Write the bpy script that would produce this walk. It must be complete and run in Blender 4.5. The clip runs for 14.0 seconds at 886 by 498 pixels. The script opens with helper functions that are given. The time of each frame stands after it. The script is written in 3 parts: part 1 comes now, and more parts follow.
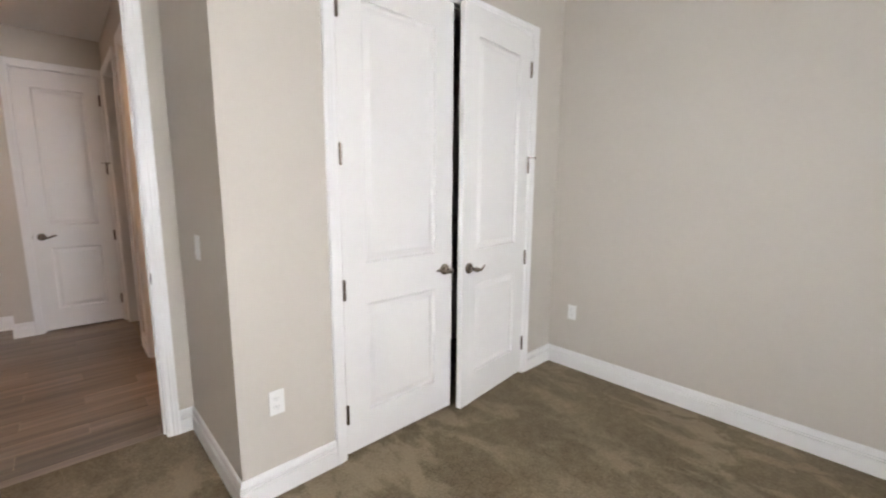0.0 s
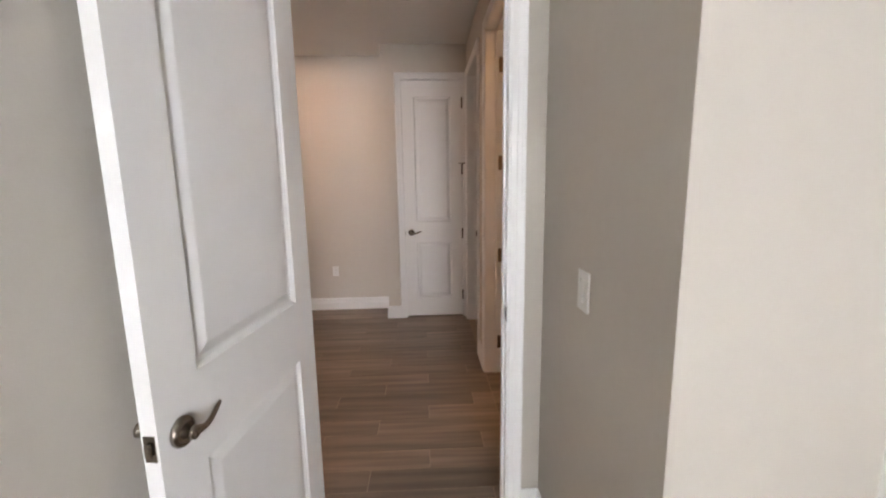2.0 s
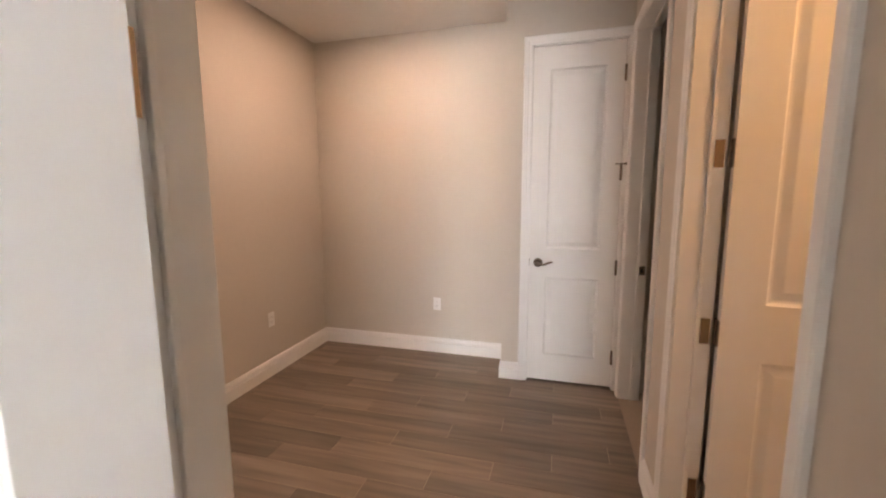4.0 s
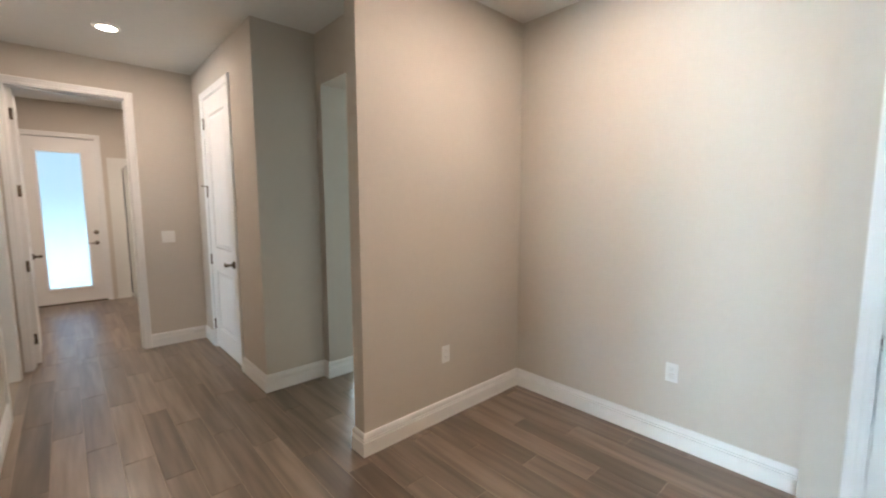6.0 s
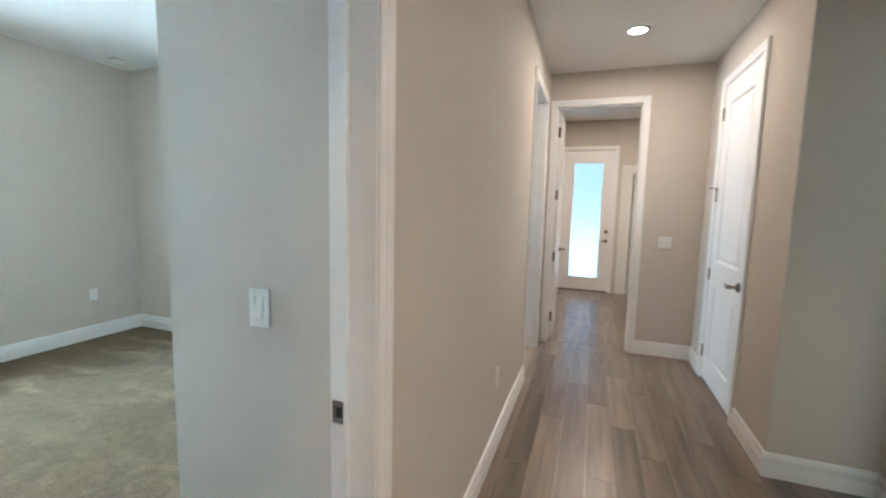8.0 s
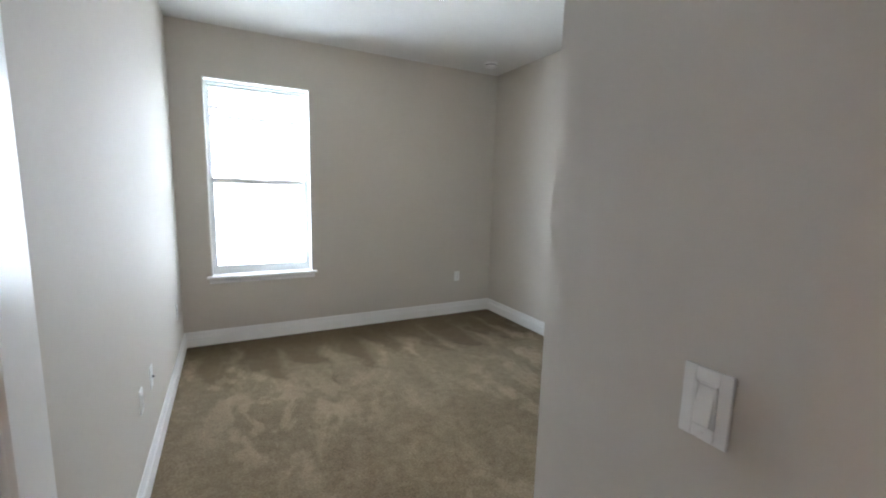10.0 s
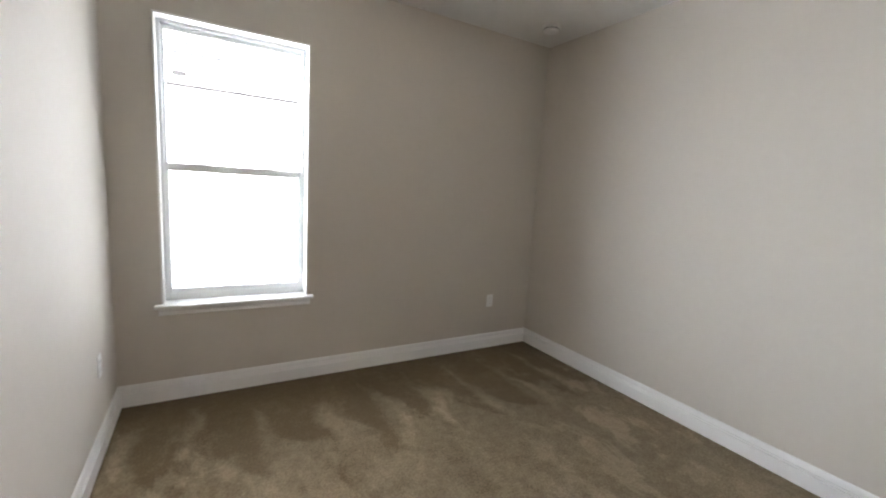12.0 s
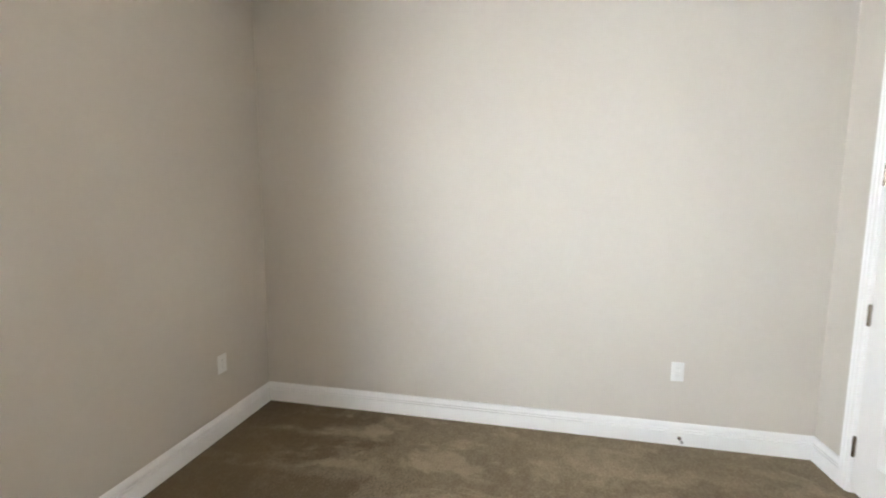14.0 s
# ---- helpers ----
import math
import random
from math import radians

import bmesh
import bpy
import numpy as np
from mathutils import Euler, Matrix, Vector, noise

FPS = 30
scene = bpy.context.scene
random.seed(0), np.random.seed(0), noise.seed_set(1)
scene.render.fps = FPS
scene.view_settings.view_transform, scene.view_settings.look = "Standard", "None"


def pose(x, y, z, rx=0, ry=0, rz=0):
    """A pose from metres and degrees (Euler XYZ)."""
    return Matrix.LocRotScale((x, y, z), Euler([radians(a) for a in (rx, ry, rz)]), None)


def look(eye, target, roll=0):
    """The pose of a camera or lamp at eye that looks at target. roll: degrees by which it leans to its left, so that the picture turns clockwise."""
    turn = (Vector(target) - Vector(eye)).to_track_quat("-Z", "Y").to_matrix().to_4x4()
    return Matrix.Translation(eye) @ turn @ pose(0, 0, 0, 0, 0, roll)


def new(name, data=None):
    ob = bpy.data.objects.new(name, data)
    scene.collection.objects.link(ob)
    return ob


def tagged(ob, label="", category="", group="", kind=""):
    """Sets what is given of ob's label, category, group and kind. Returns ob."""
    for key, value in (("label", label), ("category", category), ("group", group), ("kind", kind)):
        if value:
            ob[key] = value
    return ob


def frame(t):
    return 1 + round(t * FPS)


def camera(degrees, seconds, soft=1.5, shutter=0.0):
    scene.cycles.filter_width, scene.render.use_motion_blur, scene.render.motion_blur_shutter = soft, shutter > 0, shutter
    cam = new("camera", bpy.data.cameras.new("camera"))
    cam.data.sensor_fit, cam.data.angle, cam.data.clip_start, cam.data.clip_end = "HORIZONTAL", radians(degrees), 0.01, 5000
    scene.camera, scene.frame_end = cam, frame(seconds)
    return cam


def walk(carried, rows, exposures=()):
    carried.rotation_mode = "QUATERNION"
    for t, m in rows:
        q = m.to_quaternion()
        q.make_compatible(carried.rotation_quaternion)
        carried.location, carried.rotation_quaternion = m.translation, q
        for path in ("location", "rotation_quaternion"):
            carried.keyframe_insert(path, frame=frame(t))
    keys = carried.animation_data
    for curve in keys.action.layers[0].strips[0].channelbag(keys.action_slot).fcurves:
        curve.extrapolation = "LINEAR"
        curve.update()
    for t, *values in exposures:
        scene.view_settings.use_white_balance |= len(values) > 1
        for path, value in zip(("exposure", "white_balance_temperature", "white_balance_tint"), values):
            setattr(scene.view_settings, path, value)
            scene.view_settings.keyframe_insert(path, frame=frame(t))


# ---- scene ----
cam = camera(94.3, 14.0, soft=2.0, shutter=0.2)
PATH = [
    (0, (0.532, -2.635, 1.426), (1.884, -1.193, 1.125), 0.4),
    (0.5, (0.467, -2.379, 1.432), (1.525, -0.71, 1.129), 0.2),
    (1, (0.464, -2.136, 1.43), (1.193, -0.299, 1.125), -0.0),
    (1.5, (0.553, -1.859, 1.437), (0.875, 0.09, 1.121), 0.4),
    (2, (0.547, -1.558, 1.449), (0.631, 0.415, 1.126), -0.9),
    (2.5, (0.531, -1.205, 1.457), (0.484, 0.769, 1.137), -1.5),
    (3, (0.569, -0.889, 1.438), (0.332, 1.074, 1.138), -0.6),
    (5.5, (0.396, 0.335, 1.435), (-0.745, 1.968, 1.252), -0.5),
    (6, (0.327, 0.513, 1.455), (-1.139, 1.856, 1.238), -0.1),
    (6.5, (0.214, 0.588, 1.484), (-1.531, 1.536, 1.248), 0.3),
    (7, (0.029, 0.604, 1.464), (-1.899, 1.09, 1.242), 0.5),
    (7.5, (-0.129, 0.599, 1.445), (-2.117, 0.552, 1.229), 0.7),
    (8, (-0.245, 0.602, 1.449), (-2.116, -0.07, 1.233), 1.3),
    (8.5, (-0.346, 0.493, 1.441), (-1.966, -0.657, 1.21), 1.3),
    (9, (-0.417, 0.349, 1.446), (-1.745, -1.123, 1.183), 0.8),
    (11.5, (-0.642, -0.771, 1.452), (-1.39, -2.604, 1.175), 3.1),
    (12, (-0.642, -1.14, 1.449), (-1.634, -2.853, 1.165), 3.5),
    (12.5, (-0.657, -1.472, 1.436), (-1.949, -2.978, 1.189), 2.8),
    (13, (-0.69, -1.799, 1.434), (-2.243, -3.04, 1.209), 2.1),
    (13.5, (-0.688, -2.115, 1.443), (-2.485, -2.962, 1.205), 0.9),
    (14, (-0.802, -2.305, 1.439), (-2.747, -2.714, 1.219), 0.1),
]
EXPOSURES = [(0.0, 1.12, 7200, 24), (1.0, 1.04, 7150, 24), (2.0, 1.16, 7200, 24), (2.5, 1.18, 8100, 32), (3.0, 1.36, 8100, 31), (5.5, 2.1, 6000, 7), (6.5, 2.22, 5600, 1), (7.0, 2.27, 5600, 1),
             (8.0, 2.34, 5350, 0), (8.5, 2.2, 5400, 3), (9.0, 1.9, 5650, 8), (11.5, 1.32, 6600, 19), (12.5, 1.22, 6900, 20), (13.5, 1.4, 6950, 20), (14.0, 1.96, 6850, 18)]
walk(cam, [(t, look(eye, target, roll)) for t, eye, target, roll in PATH], EXPOSURES)


# ---- world, sun and large lights ----
world = bpy.data.worlds.new("sky")
scene.world = world
world.use_nodes = True
sky = world.node_tree.nodes.new("ShaderNodeTexSky")
sky.sky_type, sky.sun_disc = "NISHITA", False
sky.sun_elevation, sky.sun_rotation = radians(55), radians(60)
background = world.node_tree.nodes["Background"]
background.inputs["Strength"].default_value = 0.10
world.node_tree.links.new(sky.outputs["Color"], background.inputs["Color"])

sun = new("sun", bpy.data.lights.new("sun", "SUN"))
sun.data.energy, sun.data.angle, sun.data.color = 4.0, radians(0.5), (1.0, 0.95, 0.88)
sun.matrix_world = look((8.66 * 0.57, 5.0 * 0.57, 8.2), (0, 0, 0))


def area_lamp(name, eye, target, width, height, watts, color, spread=180):
    lamp = bpy.data.lights.new(name, "AREA")
    lamp.shape, lamp.size, lamp.size_y, lamp.energy, lamp.color = "RECTANGLE", width, height, watts, color
    lamp.spread = radians(spread)
    ob = new(name, lamp)
    ob.matrix_world = look(eye, target)
    return ob


# added area lamps in place of daylight, in the openings except where noted
DAY = (0.75, 0.905, 1.0)
WARM = (1.0, 0.70, 0.52)
area_lamp("daylight_bedroom_a", (0.99, -4.42, 1.5), (3.3, -2.2, 1.2), 0.86, 1.7, 10.0, (0.76, 0.91, 1.0), 98)
# added panel outdoors to the south-east, aimed through the window at the west wall
area_lamp("daylight_bedroom_b", (0.95, -5.62, 1.75), (-0.83, -4.15, 1.5), 2.5, 2.4, 95, DAY, 125)
area_lamp("daylight_side_room", (-4.09, -4.45, 1.5), (-4.05, 0.0, 1.3), 0.86, 1.7, 11, DAY, 150)
# added low lamp outdoors, aimed up in place of light off the ground
area_lamp("daylight_bath_door", (-8.9, 0.5, 0.2), (-6.6, 0.5, 2.6), 2.2, 1.6, 5, (0.70, 0.85, 1.0), 120)
area_lamp("daylight_living", (-7.70, 5.4, 2.28), (-6.6, 5.4, 1.5), 3.8, 0.12, 66, (0.80, 0.95, 1.0))


# ---- materials ----
def material(name, color, rough=0.6, metal=0.0, grain=60.0, spread=0.06, bump=0.0, bump_scale=300.0, random_tint=0.0, stretch=(1, 1, 1), coat=0.0):
    """A surface whose colour varies at two scales, with fine relief."""
    m = bpy.data.materials.new(name)
    m.use_nodes = True
    nodes, links = m.node_tree.nodes, m.node_tree.links
    b = nodes["Principled BSDF"]
    b.inputs["Roughness"].default_value, b.inputs["Metallic"].default_value = rough, metal
    b.inputs["Coat Weight"].default_value = coat
    where = nodes.new("ShaderNodeTexCoord")
    scale = nodes.new("ShaderNodeMapping")
    scale.inputs["Scale"].default_value = stretch
    links.new(where.outputs["Object"], scale.inputs["Vector"])
    fine, broad = nodes.new("ShaderNodeTexNoise"), nodes.new("ShaderNodeTexNoise")
    fine.inputs["Scale"].default_value, broad.inputs["Scale"].default_value = grain, 1.7
    fine.inputs["Detail"].default_value = 4
    links.new(scale.outputs["Vector"], fine.inputs["Vector"])
    links.new(scale.outputs["Vector"], broad.inputs["Vector"])
    both = nodes.new("ShaderNodeMath")
    both.operation = "ADD"
    links.new(fine.outputs["Fac"], both.inputs[0])
    links.new(broad.outputs["Fac"], both.inputs[1])
    tint = nodes.new("ShaderNodeMapRange")
    tint.inputs["From Min"].default_value, tint.inputs["From Max"].default_value = 0.6, 1.4
    tint.inputs["To Min"].default_value, tint.inputs["To Max"].default_value = 1 - spread, 1 + spread
    links.new(both.outputs[0], tint.inputs["Value"])
    value = tint.outputs["Result"]
    if random_tint:
        info, vary, times = nodes.new("ShaderNodeObjectInfo"), nodes.new("ShaderNodeMapRange"), nodes.new("ShaderNodeMath")
        vary.inputs["To Min"].default_value, vary.inputs["To Max"].default_value = 1 - random_tint, 1 + random_tint
        times.operation = "MULTIPLY"
        links.new(info.outputs["Random"], vary.inputs["Value"])
        links.new(vary.outputs["Result"], times.inputs[0])
        links.new(value, times.inputs[1])
        value = times.outputs[0]
    paint = nodes.new("ShaderNodeVectorMath")
    paint.operation = "SCALE"
    paint.inputs[0].default_value = color
    links.new(value, paint.inputs["Scale"])
    links.new(paint.outputs[0], b.inputs["Base Color"])
    if bump:
        rough_noise, relief = nodes.new("ShaderNodeTexNoise"), nodes.new("ShaderNodeBump")
        rough_noise.inputs["Scale"].default_value, rough_noise.inputs["Detail"].default_value = bump_scale, 3
        relief.inputs["Strength"].default_value, relief.inputs["Distance"].default_value = bump, 0.002
        links.new(scale.outputs["Vector"], rough_noise.inputs["Vector"])
        links.new(rough_noise.outputs["Fac"], relief.inputs["Height"])
        links.new(relief.outputs["Normal"], b.inputs["Normal"])
    return m


def glowing(name, color, strength):
    m = bpy.data.materials.new(name)
    m.use_nodes = True
    b = m.node_tree.nodes["Principled BSDF"]
    b.inputs["Base Color"].default_value = (0.8, 0.8, 0.8, 1)
    b.inputs["Emission Color"].default_value = (*color, 1)
    b.inputs["Emission Strength"].default_value = strength
    return m


def glass(name, rough=0.0, tint=(1, 1, 1)):
    m = bpy.data.materials.new(name)
    m.use_nodes = True
    b = m.node_tree.nodes["Principled BSDF"]
    b.inputs["Base Color"].default_value = (*tint, 1)
    b.inputs["Transmission Weight"].default_value, b.inputs["Roughness"].default_value, b.inputs["IOR"].default_value = 1.0, rough, 1.45
    return m


def carpet_material():
    """Cut pile: speckled tufts, and paler patches with ragged edges where vacuum passes and feet turned the nap."""
    m = material("carpet", (1.0, 1.0, 1.0), 0.97, 0, 95, 0.24, 0.8, 170)
    nodes, links = m.node_tree.nodes, m.node_tree.links
    b = nodes["Principled BSDF"]
    base = b.inputs["Base Color"].links[0].from_socket
    where = nodes.new("ShaderNodeTexCoord")

    def noise(scale, detail, rough, distortion, turn, stretch):
        place, field = nodes.new("ShaderNodeMapping"), nodes.new("ShaderNodeTexNoise")
        place.inputs["Rotation"].default_value, place.inputs["Scale"].default_value = (0, 0, turn), stretch
        field.inputs["Scale"].default_value, field.inputs["Detail"].default_value = scale, detail
        field.inputs["Roughness"].default_value, field.inputs["Distortion"].default_value = rough, distortion
        links.new(where.outputs["Object"], place.inputs["Vector"])
        links.new(place.outputs["Vector"], field.inputs["Vector"])
        return field.outputs["Fac"]

    def step(value, low, high, out_low, out_high):
        ramp = nodes.new("ShaderNodeMapRange")
        ramp.interpolation_type = "SMOOTHSTEP"
        ramp.inputs["From Min"].default_value, ramp.inputs["From Max"].default_value = low, high
        ramp.inputs["To Min"].default_value, ramp.inputs["To Max"].default_value = out_low, out_high
        links.new(value, ramp.inputs["Value"])
        return ramp.outputs["Result"]

    def join(kind, one, two):
        node = nodes.new("ShaderNodeMath")
        node.operation = kind
        links.new(one, node.inputs[0])
        links.new(two, node.inputs[1])
        return node.outputs[0]

    worn = step(noise(0.75, 2, 0.5, 0.0, 0.4, (1, 1, 1)), 0.38, 0.60, 0.30, 1.0)
    strokes = step(noise(2.5, 5, 0.56, 0.5, 0.22, (1.5, 0.8, 1)), 0.515, 0.61, 0.0, 0.52)
    turned = step(noise(3.4, 5, 0.56, 0.5, -0.75, (1.5, 0.8, 1)), 0.52, 0.61, 0.0, 0.48)
    mottle = step(noise(16, 4, 0.7, 0.0, 0.0, (1, 1, 1)), 0.30, 0.70, 0.82, 1.10)
    tufts = step(noise(85, 2, 0.6, 0.0, 0.0, (1, 1, 1)), 0.30, 0.70, -0.20, 0.20)
    # vacuum strokes that fan out from the south wall
    place, sway = nodes.new("ShaderNodeSeparateXYZ"), noise(2.2, 3, 0.5, 0.0, 0.0, (1, 1, 1))
    links.new(where.outputs["Object"], place.inputs[0])

    def plus(value, factor, offset):
        node = nodes.new("ShaderNodeMath")
        node.operation = "MULTIPLY_ADD"
        node.inputs[1].default_value, node.inputs[2].default_value = factor, offset
        links.new(value, node.inputs[0])
        return node.outputs[0]

    zigzag = nodes.new("ShaderNodeMath")
    zigzag.operation = "PINGPONG"
    zigzag.inputs[1].default_value = 1.0
    links.new(join("ADD", plus(place.outputs["X"], 5.6, 40.0), join("ADD", plus(sway, 2.4, 0.0), plus(place.outputs["Y"], 1.4, 0.0))), zigzag.inputs[0])
    reach = join("ADD", plus(place.outputs["Y"], 1.35, 5.25), plus(sway, 1.6, -0.8))
    fan = step(join("ADD", zigzag.outputs[0], reach), 0.88, 1.36, 0.0, 0.42)
    trodden = step(place.outputs["Y"], -4.0, -3.2, 0.2, 1.0)
    nap = join("ADD", join("MULTIPLY", join("ADD", strokes, turned), join("MULTIPLY", worn, trodden)), join("ADD", fan, join("ADD", mottle, tufts)))
    # the nap lies dark one way and pale the other
    pile, lay = nodes.new("ShaderNodeMix"), nodes.new("ShaderNodeVectorMath")
    pile.data_type, lay.operation = "RGBA", "MULTIPLY"
    pile.inputs[6].default_value, pile.inputs[7].default_value = (0.105, 0.075, 0.040, 1), (0.275, 0.217, 0.146, 1)
    links.new(step(nap, 0.80, 2.20, 0.0, 1.0), pile.inputs[0])
    links.new(base, lay.inputs[0])
    links.new(pile.outputs[2], lay.inputs[1])
    links.new(lay.outputs[0], b.inputs["Base Color"])
    b.inputs["Specular IOR Level"].default_value = 0.05
    b.inputs["Sheen Weight"].default_value, b.inputs["Sheen Roughness"].default_value = 0.18, 0.5
    b.inputs["Sheen Tint"].default_value = (0.95, 0.87, 0.72, 1)
    return m


def plank_material():
    """Wood-look porcelain: streaks along the plank, one plank lighter than the next."""
    m = material("wood_look_tile", (0.193, 0.152, 0.116), 0.31, 0, 3.4, 0.36, 0.10, 22, 0.25, (0.55, 7, 1))
    nodes, links = m.node_tree.nodes, m.node_tree.links
    b = nodes["Principled BSDF"]
    info, shift, coords = nodes.new("ShaderNodeObjectInfo"), nodes.new("ShaderNodeVectorMath"), nodes.new("ShaderNodeTexCoord")
    shift.operation = "MULTIPLY_ADD"
    links.new(info.outputs["Random"], shift.inputs[0])
    shift.inputs[1].default_value = (37, 91, 13)
    links.new(coords.outputs["Object"], shift.inputs[2])
    for node in nodes:
        if node.type == "MAPPING":
            links.new(shift.outputs[0], node.inputs["Vector"])
    return m


WALL = material("wall_paint", (0.575, 0.534, 0.474), 0.75, 0, 25, 0.02, 0.22, 190)
CEILING = material("ceiling_paint", (0.74, 0.73, 0.70), 0.85, 0, 30, 0.03, 0.6, 75)
TRIM = material("white_trim_paint", (0.83, 0.83, 0.82), 0.38, 0, 20, 0.015, 0.05, 90)
DOOR = material("white_door_paint", (0.82, 0.815, 0.80), 0.42, 0, 18, 0.015, 0.08, 120)
VINYL = material("white_vinyl", (0.78, 0.80, 0.80), 0.35, 0, 20, 0.02)
PLATE = material("white_plastic", (0.80, 0.80, 0.78), 0.3, 0, 20, 0.01)
SLOT = material("dark_slot", (0.03, 0.03, 0.03), 0.6, 0, 20, 0.02)
SLAT = material("brown_grille_paint", (0.10, 0.075, 0.055), 0.6, 0, 20, 0.05)
SOCKET = material("socket_slot", (0.42, 0.41, 0.39), 0.6, 0, 20, 0.02)
NICKEL = material("satin_nickel", (0.30, 0.255, 0.215), 0.27, 1.0, 90, 0.06)
RUBBER = material("grey_rubber", (0.30, 0.29, 0.28), 0.8, 0, 40, 0.05)
CARPET = carpet_material()
PLANK = plank_material()
GROUT = material("grout", (0.36, 0.295, 0.23), 0.9, 0, 80, 0.12, 0.4, 200)
TILE = material("white_shower_tile", (0.76, 0.76, 0.73), 0.2, 0, 12, 0.03)
CHROME = material("chrome", (0.62, 0.63, 0.64), 0.15, 1.0, 30, 0.03)
CONCRETE = material("pale_concrete", (0.48, 0.46, 0.42), 0.85, 0, 14, 0.12, 0.4, 90)
LAWN = material("lawn", (0.115, 0.12, 0.04), 0.95, 0, 9, 0.35, 0.8, 60)
CLEAR = glass("clear_glass")
FROSTED = glass("frosted_glass", 0.9, (0.66, 0.71, 0.745))
FROSTED.node_tree.nodes["Principled BSDF"].inputs["Coat Weight"].default_value = 1.0
SHOWER_GLASS = glass("shower_glass", 0.02, (0.86, 0.95, 0.92))
BULB = glowing("lamp_glow", (1.0, 0.84, 0.66), 8.0)
DOME = glowing("dome_glow", (1.0, 0.86, 0.66), 6.5)
# emission in place of daylight on the house next door; its lines glow faintly
OUTSIDE = glowing("outdoor_glow", (0.81, 0.93, 1.0), 7.5)
OUTSIDE_LINE = glowing("outdoor_trim_glow", (0.86, 0.90, 0.93), 0.16)
OUTSIDE_LINE.node_tree.nodes["Principled BSDF"].inputs["Base Color"].default_value = (0.05, 0.05, 0.05, 1)


# ---- building helpers ----
def part(name, bm, mat, parent=None, label="", smooth=False):
    me = bpy.data.meshes.new(name)
    bmesh.ops.recalc_face_normals(bm, faces=bm.faces)
    bm.to_mesh(me)
    bm.free()
    me.materials.append(mat)
    if smooth:
        for p in me.polygons:
            p.use_smooth = True
    ob = new(name, me)
    if parent:
        ob.parent = parent
    if label:
        ob["label"] = label
    return ob


def structure(ob, label, category):
    return tagged(ob, label, category, "", "structure")


def empty(name, m):
    ob = new(name)
    ob.empty_display_size = 0.1
    ob.matrix_world = m
    return ob


def add_box(bm, x0, x1, y0, y1, z0, z1, bevel=0.0, m=None):
    made = bmesh.ops.create_cube(bm, size=1)["verts"]
    for v in made:
        v.co = Vector(((x0 + x1) / 2 + v.co.x * (x1 - x0), (y0 + y1) / 2 + v.co.y * (y1 - y0), (z0 + z1) / 2 + v.co.z * (z1 - z0)))
    if bevel:
        edges = list({e for v in made for e in v.link_edges})
        made = bmesh.ops.bevel(bm, geom=edges, offset=bevel, segments=2, profile=0.5, affect="EDGES")["verts"]
        made = list({v for v in made})
    if m is not None:
        bmesh.ops.transform(bm, matrix=m, verts=made)
    return made


def add_rod(bm, a, b, r0, r1=None, sides=16):
    """A round bar from a to b."""
    a, b = Vector(a), Vector(b)
    turn = (b - a).to_track_quat("Z", "Y").to_matrix().to_4x4()
    bmesh.ops.create_cone(bm, cap_ends=True, segments=sides, radius1=r0, radius2=r0 if r1 is None else r1, depth=(b - a).length,
                          matrix=Matrix.Translation((a + b) / 2) @ turn)


def add_tube(bm, points, radii, flat=1.0, sides=10):
    """A tapering bar swept along points; flat squeezes it sideways."""
    rings = []
    for n, p in enumerate(points):
        before, after = Vector(points[max(n - 1, 0)]), Vector(points[min(n + 1, len(points) - 1)])
        q = (after - before).to_track_quat("Z", "Y")
        rings.append([bm.verts.new(Vector(p) + q @ Vector((math.cos(k * math.tau / sides) * radii[n], math.sin(k * math.tau / sides) * radii[n] * flat, 0)))
                      for k in range(sides)])
    for one, two in zip(rings, rings[1:]):
        for k in range(sides):
            bm.faces.new((one[k], one[(k + 1) % sides], two[(k + 1) % sides], two[k]))
    bm.faces.new(rings[0])
    bm.faces.new(rings[-1])


def add_lathe(bm, profile, centre, axis="Z", sides=32):
    """A turned shape: (radius, height) pairs round an axis through centre."""
    rings = []
    for r, h in profile:
        ring = []
        for k in range(sides):
            c, s = math.cos(k * math.tau / sides) * r, math.sin(k * math.tau / sides) * r
            ring.append(bm.verts.new(Vector(centre) + Vector({"Z": (c, s, h), "Y": (c, h, s), "X": (h, c, s)}[axis])))
        rings.append(ring)
    for one, two in zip(rings, rings[1:]):
        for k in range(sides):
            bm.faces.new((one[k], one[(k + 1) % sides], two[(k + 1) % sides], two[k]))
    for ring in (rings[0], rings[-1]):
        bm.faces.new(ring)


def sweep(bm, path, profile):
    """Sweeps a closed profile of (off, up) along a path of (point, direction of off, direction of up)."""
    rings = [[bm.verts.new(Vector(p) + Vector(d) * u + Vector(n) * v) for u, v in profile] for p, d, n in path]
    k = len(profile)
    for one, two in zip(rings, rings[1:]):
        for i in range(k):
            bm.faces.new((one[i], one[(i + 1) % k], two[(i + 1) % k], two[i]))
    bm.faces.new(rings[0])
    bm.faces.new(rings[-1])


# ---- the shell ----
CEIL = 2.785
JAMB = 0.018
HEAD = 2.452


